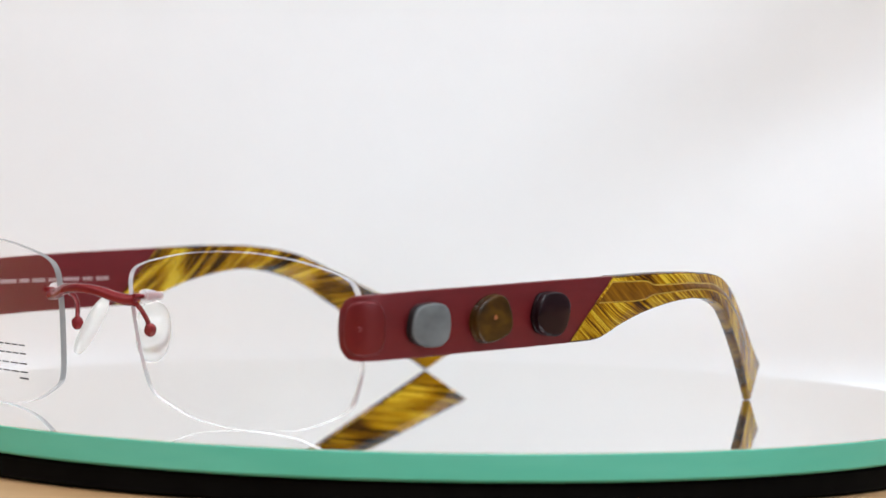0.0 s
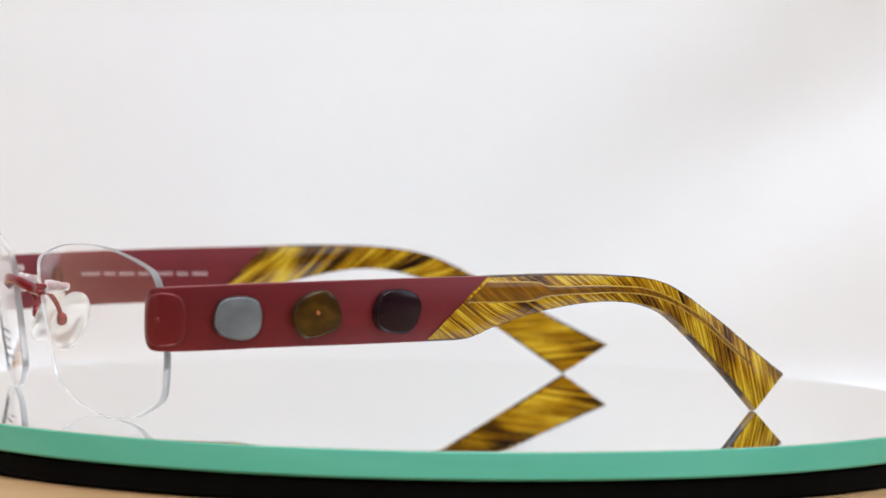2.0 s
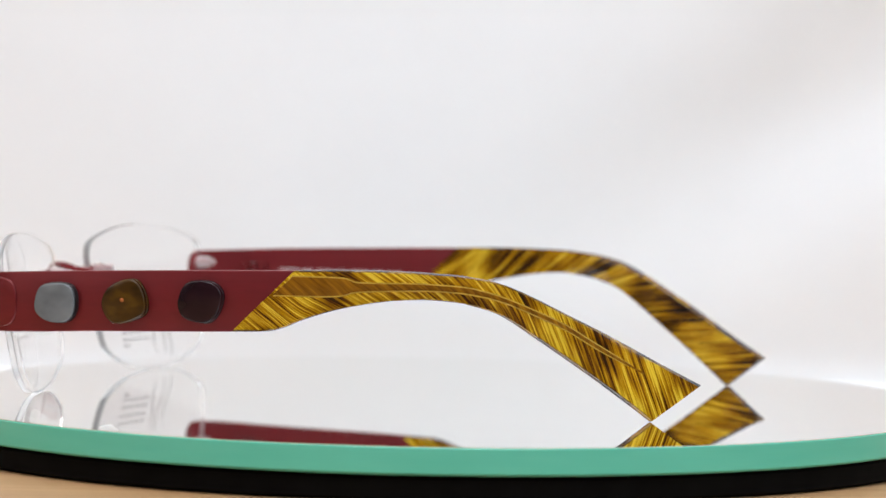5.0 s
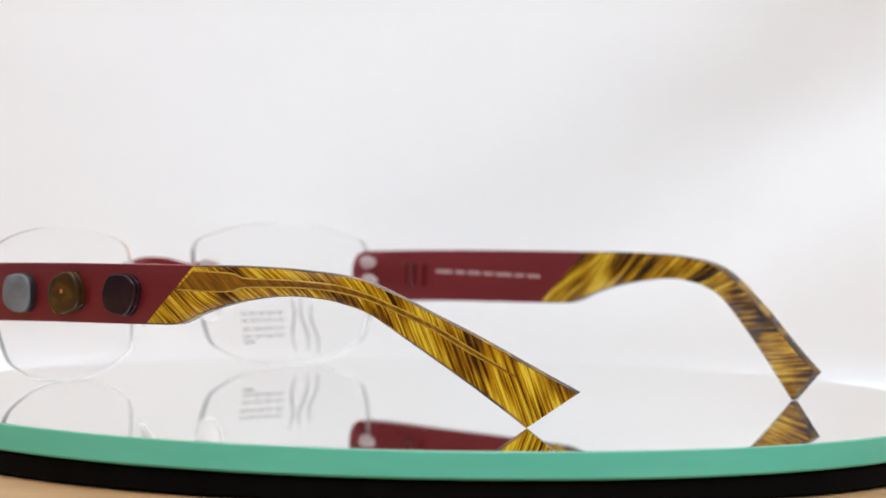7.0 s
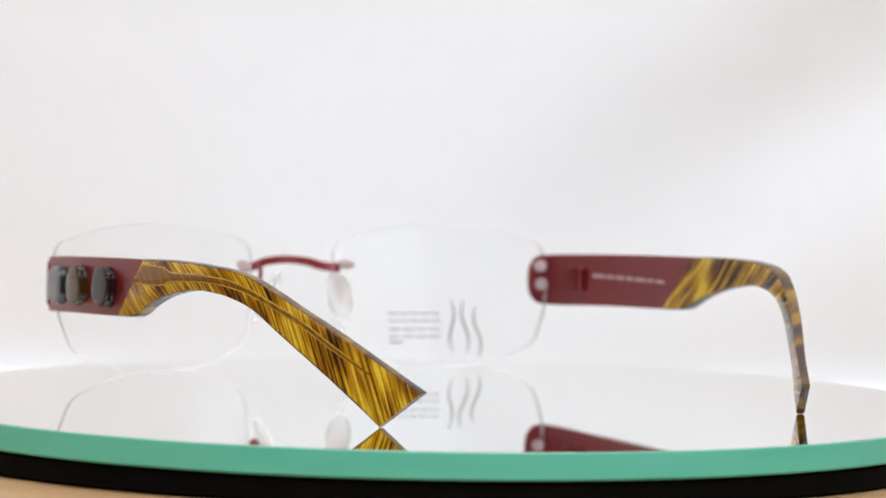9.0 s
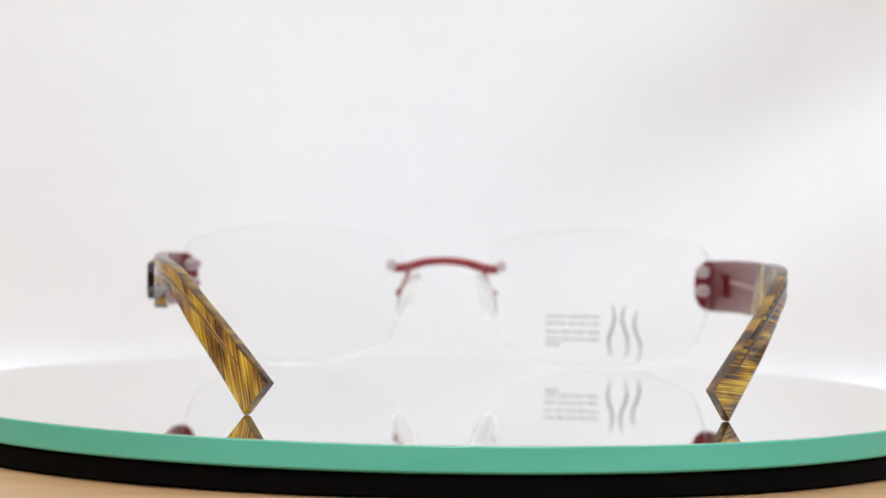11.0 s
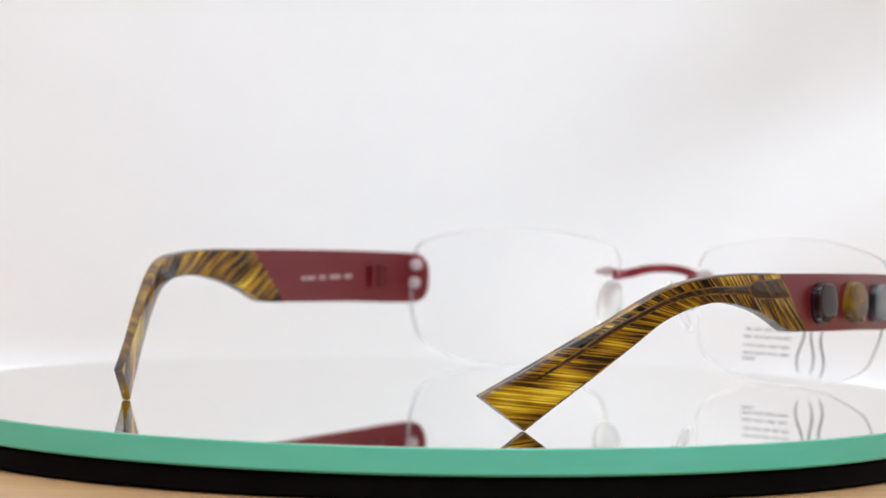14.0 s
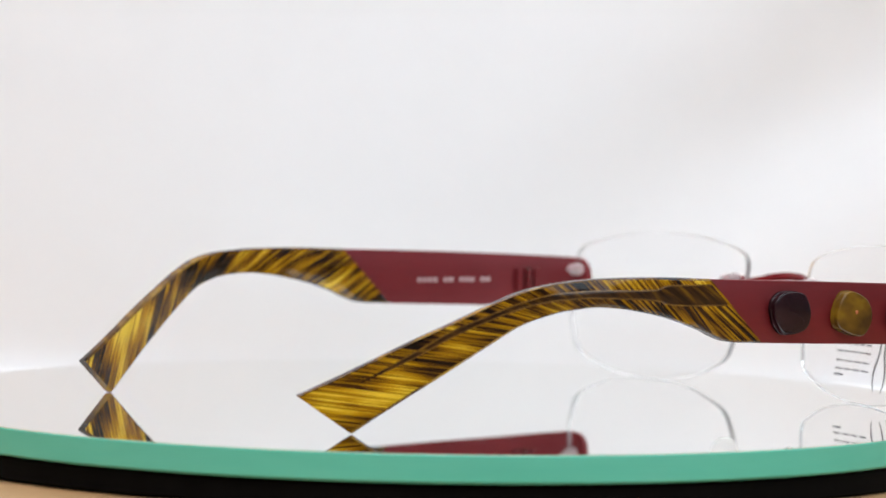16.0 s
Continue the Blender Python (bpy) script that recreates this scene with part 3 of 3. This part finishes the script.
def bridge(root):
    b = part("bridge", tube_bm([(-12.8, 6.8, 23.1), (-10.6, 7.2, 23.2), (-8.3, 8.1, 23.65), (-5, 9.2, 24.55), (0, 9.8, 24.95), (5, 9.2, 24.55), (8.3, 8.1, 23.65), (10.6, 7.2, 23.2), (12.8, 6.8, 23.1)],
                               [1.1, 1.1, 1.0, 0.95, 1.0, 1.1, 1.1], 48, 14, (0.75, 1.0)), MAT_RED_GLOSS, root, "curved glossy red metal bridge")
    for side in (-1, 1):
        part("bridge_foot", tube_bm([(side * 12.4, 7.0, 23.3), (side * 12.6, 6.4, 23.5), (side * 12.8, 5.8, 23.7)], [0.75, 0.7, 0.6], 12, 10), MAT_RED_GLOSS, b)
        part("pad_arm", tube_bm([(side * 9.2, 7.6, 23.6), (side * 8.9, 4.8, 23.5), (side * 9.4, 2.8, 21.8), (side * 10.4, 1.7, 19.6), (side * 11.0, 1.4, 17.8)], [0.6, 0.55, 0.5, 0.48, 0.48], 24, 10),
             MAT_RED_GLOSS, b, "thin red wire pad arm")
        part("pad_box", blob_bm((side * 11.0, 1.2, 17.4), (1.25, 1.0, 1.3), (0, side * 20, 0)), MAT_RED_GLOSS, b, "small red pad holder")
        pad = part("nose_pad", blob_bm((side * 9.3, -0.9, 16.9), (1.35, 3.5, 6.3), (8, -side * 26, side * 32), 32, 2.3), MAT_PAD, b, "clear silicone nose pad")
        pad.visible_shadow = False
        part("pad_insert", blob_bm((side * 9.7, -0.4, 17.1), (0.6, 1.0, 1.6), (8, -side * 26, side * 32), 16, 3.0), MAT_SLEEVE, b, "clear pad core")


def print_on_lens(root, side):
    """Dark print on the demo lens: two rows of plain bars and three wavy strokes."""
    def bar(x0, x1, z0, z1):
        rings = []
        for k in range(4):
            x = x0 + (x1 - x0) * k / 3
            y = bow(x, (z0 + z1) / 2)
            rings.append([(side * x * MM, (y + o) * MM, z * MM) for z, o in ((z0, 0.005), (z1, 0.005), (z1, 0.06), (z0, 0.06))])
        part("print_bar", skin_bm(rings), MAT_PRINT, root, "grey printed bar")
    for z, n in ((10.4, 5), (6.7, 4)):
        w = 13.4 / n
        for k in range(n):
            bar(24.3 + k * w, 24.3 + (k + 0.8) * w, z, z + 0.28)
            bar(24.3 + k * w, 24.3 + (k + 0.8) * w, z + 1.7, z + 1.98)
    bar(24.3, 27.6, 5.4, 5.75)
    for x0, z1, z0, amp in ((40.0, 15.4, 3.1, 0.75), (43.2, 15.3, 2.9, -0.7), (46.1, 13.9, 2.2, -0.75)):
        line, r = [], []
        for k in range(9):
            f = k / 8
            x, z = x0 + amp * math.sin(2 * math.pi * f), z1 + (z0 - z1) * f
            line.append((side * x, bow(x, z) + 0.03, z))
            r.append(0.10 + 0.16 * math.sin(math.pi * f))
        part("print_stroke", stroke_bm(line, r), MAT_PRINT, root, "grey wavy printed stroke")


def stroke_bm(line, widths):
    pts = smooth_line(line, 28)
    rings = []
    for i, p in enumerate(pts):
        w = np.interp(i / 27, np.linspace(0, 1, len(widths)), widths)
        rings.append([(Vector(p) + Vector((dx, dy, 0))) * MM for dx, dy in ((-w, 0), (w, 0), (w, 0.05), (-w, 0.05))])
    return skin_bm(rings)


def eyeglasses():
    g = thing("eyeglasses", "rimless eyeglasses with red metal temples, inlaid stones and tortoise tips", "eyeglasses")
    for side, tort, writing in ((-1, MAT_TORT_A, (-45.6, -25.5, -0.1, 1.0, (4, 2, 3, 2))), (1, MAT_TORT_B, (-52.7, -22.3, 0.9, 0.8, (4, 3, 5, 3, 4, 3, 5)))):
        temple(g, side, tort, writing)
        side_parts(g, side)
    bridge(g)
    return g


room()
table()
backdrop()
TURNTABLE = turntable()
GLASSES = eyeglasses()

# the turntable's angle, in degrees
TURN = [(0.0, 0.08), (0.5, -6.04), (1.0, -12.13), (1.5, -18.16), (2.0, -24.17), (2.5, -30.21), (3.0, -36.21), (3.5, -42.13), (4.5, -54.1), (5.5, -66.1), (6.5, -78.08),
        (7.0, -84.12), (7.5, -90.16), (8.0, -96.14), (8.5, -102.0), (9.0, -107.85), (10.0, -120.2), (11.0, -132.6), (11.5, -138.75), (12.0, -144.77), (12.5, -150.78), (13.0, -156.73),
        (13.5, -162.67), (14.0, -168.58), (14.5, -174.47), (15.0, -180.48), (15.5, -186.52), (16.0, -192.43)]


def motions():
    seat = pose(-0.06073, -0.05196, 0, 0, 0, 135.814)
    fine = []
    for (t0, a0), (t1, a1) in zip(TURN, TURN[1:]):
        n = round((t1 - t0) / 0.25)
        fine += [(t0 + (t1 - t0) * k / n, a0 + (a1 - a0) * k / n) for k in range(n)]
    fine.append(TURN[-1])
    walk(TURNTABLE, [(t, pose(0, 0, PLATE, 0, 0, a)) for t, a in fine])
    walk(GLASSES, [(t, pose(0, 0, PLATE, 0, 0, a) @ seat) for t, a in fine])


motions()
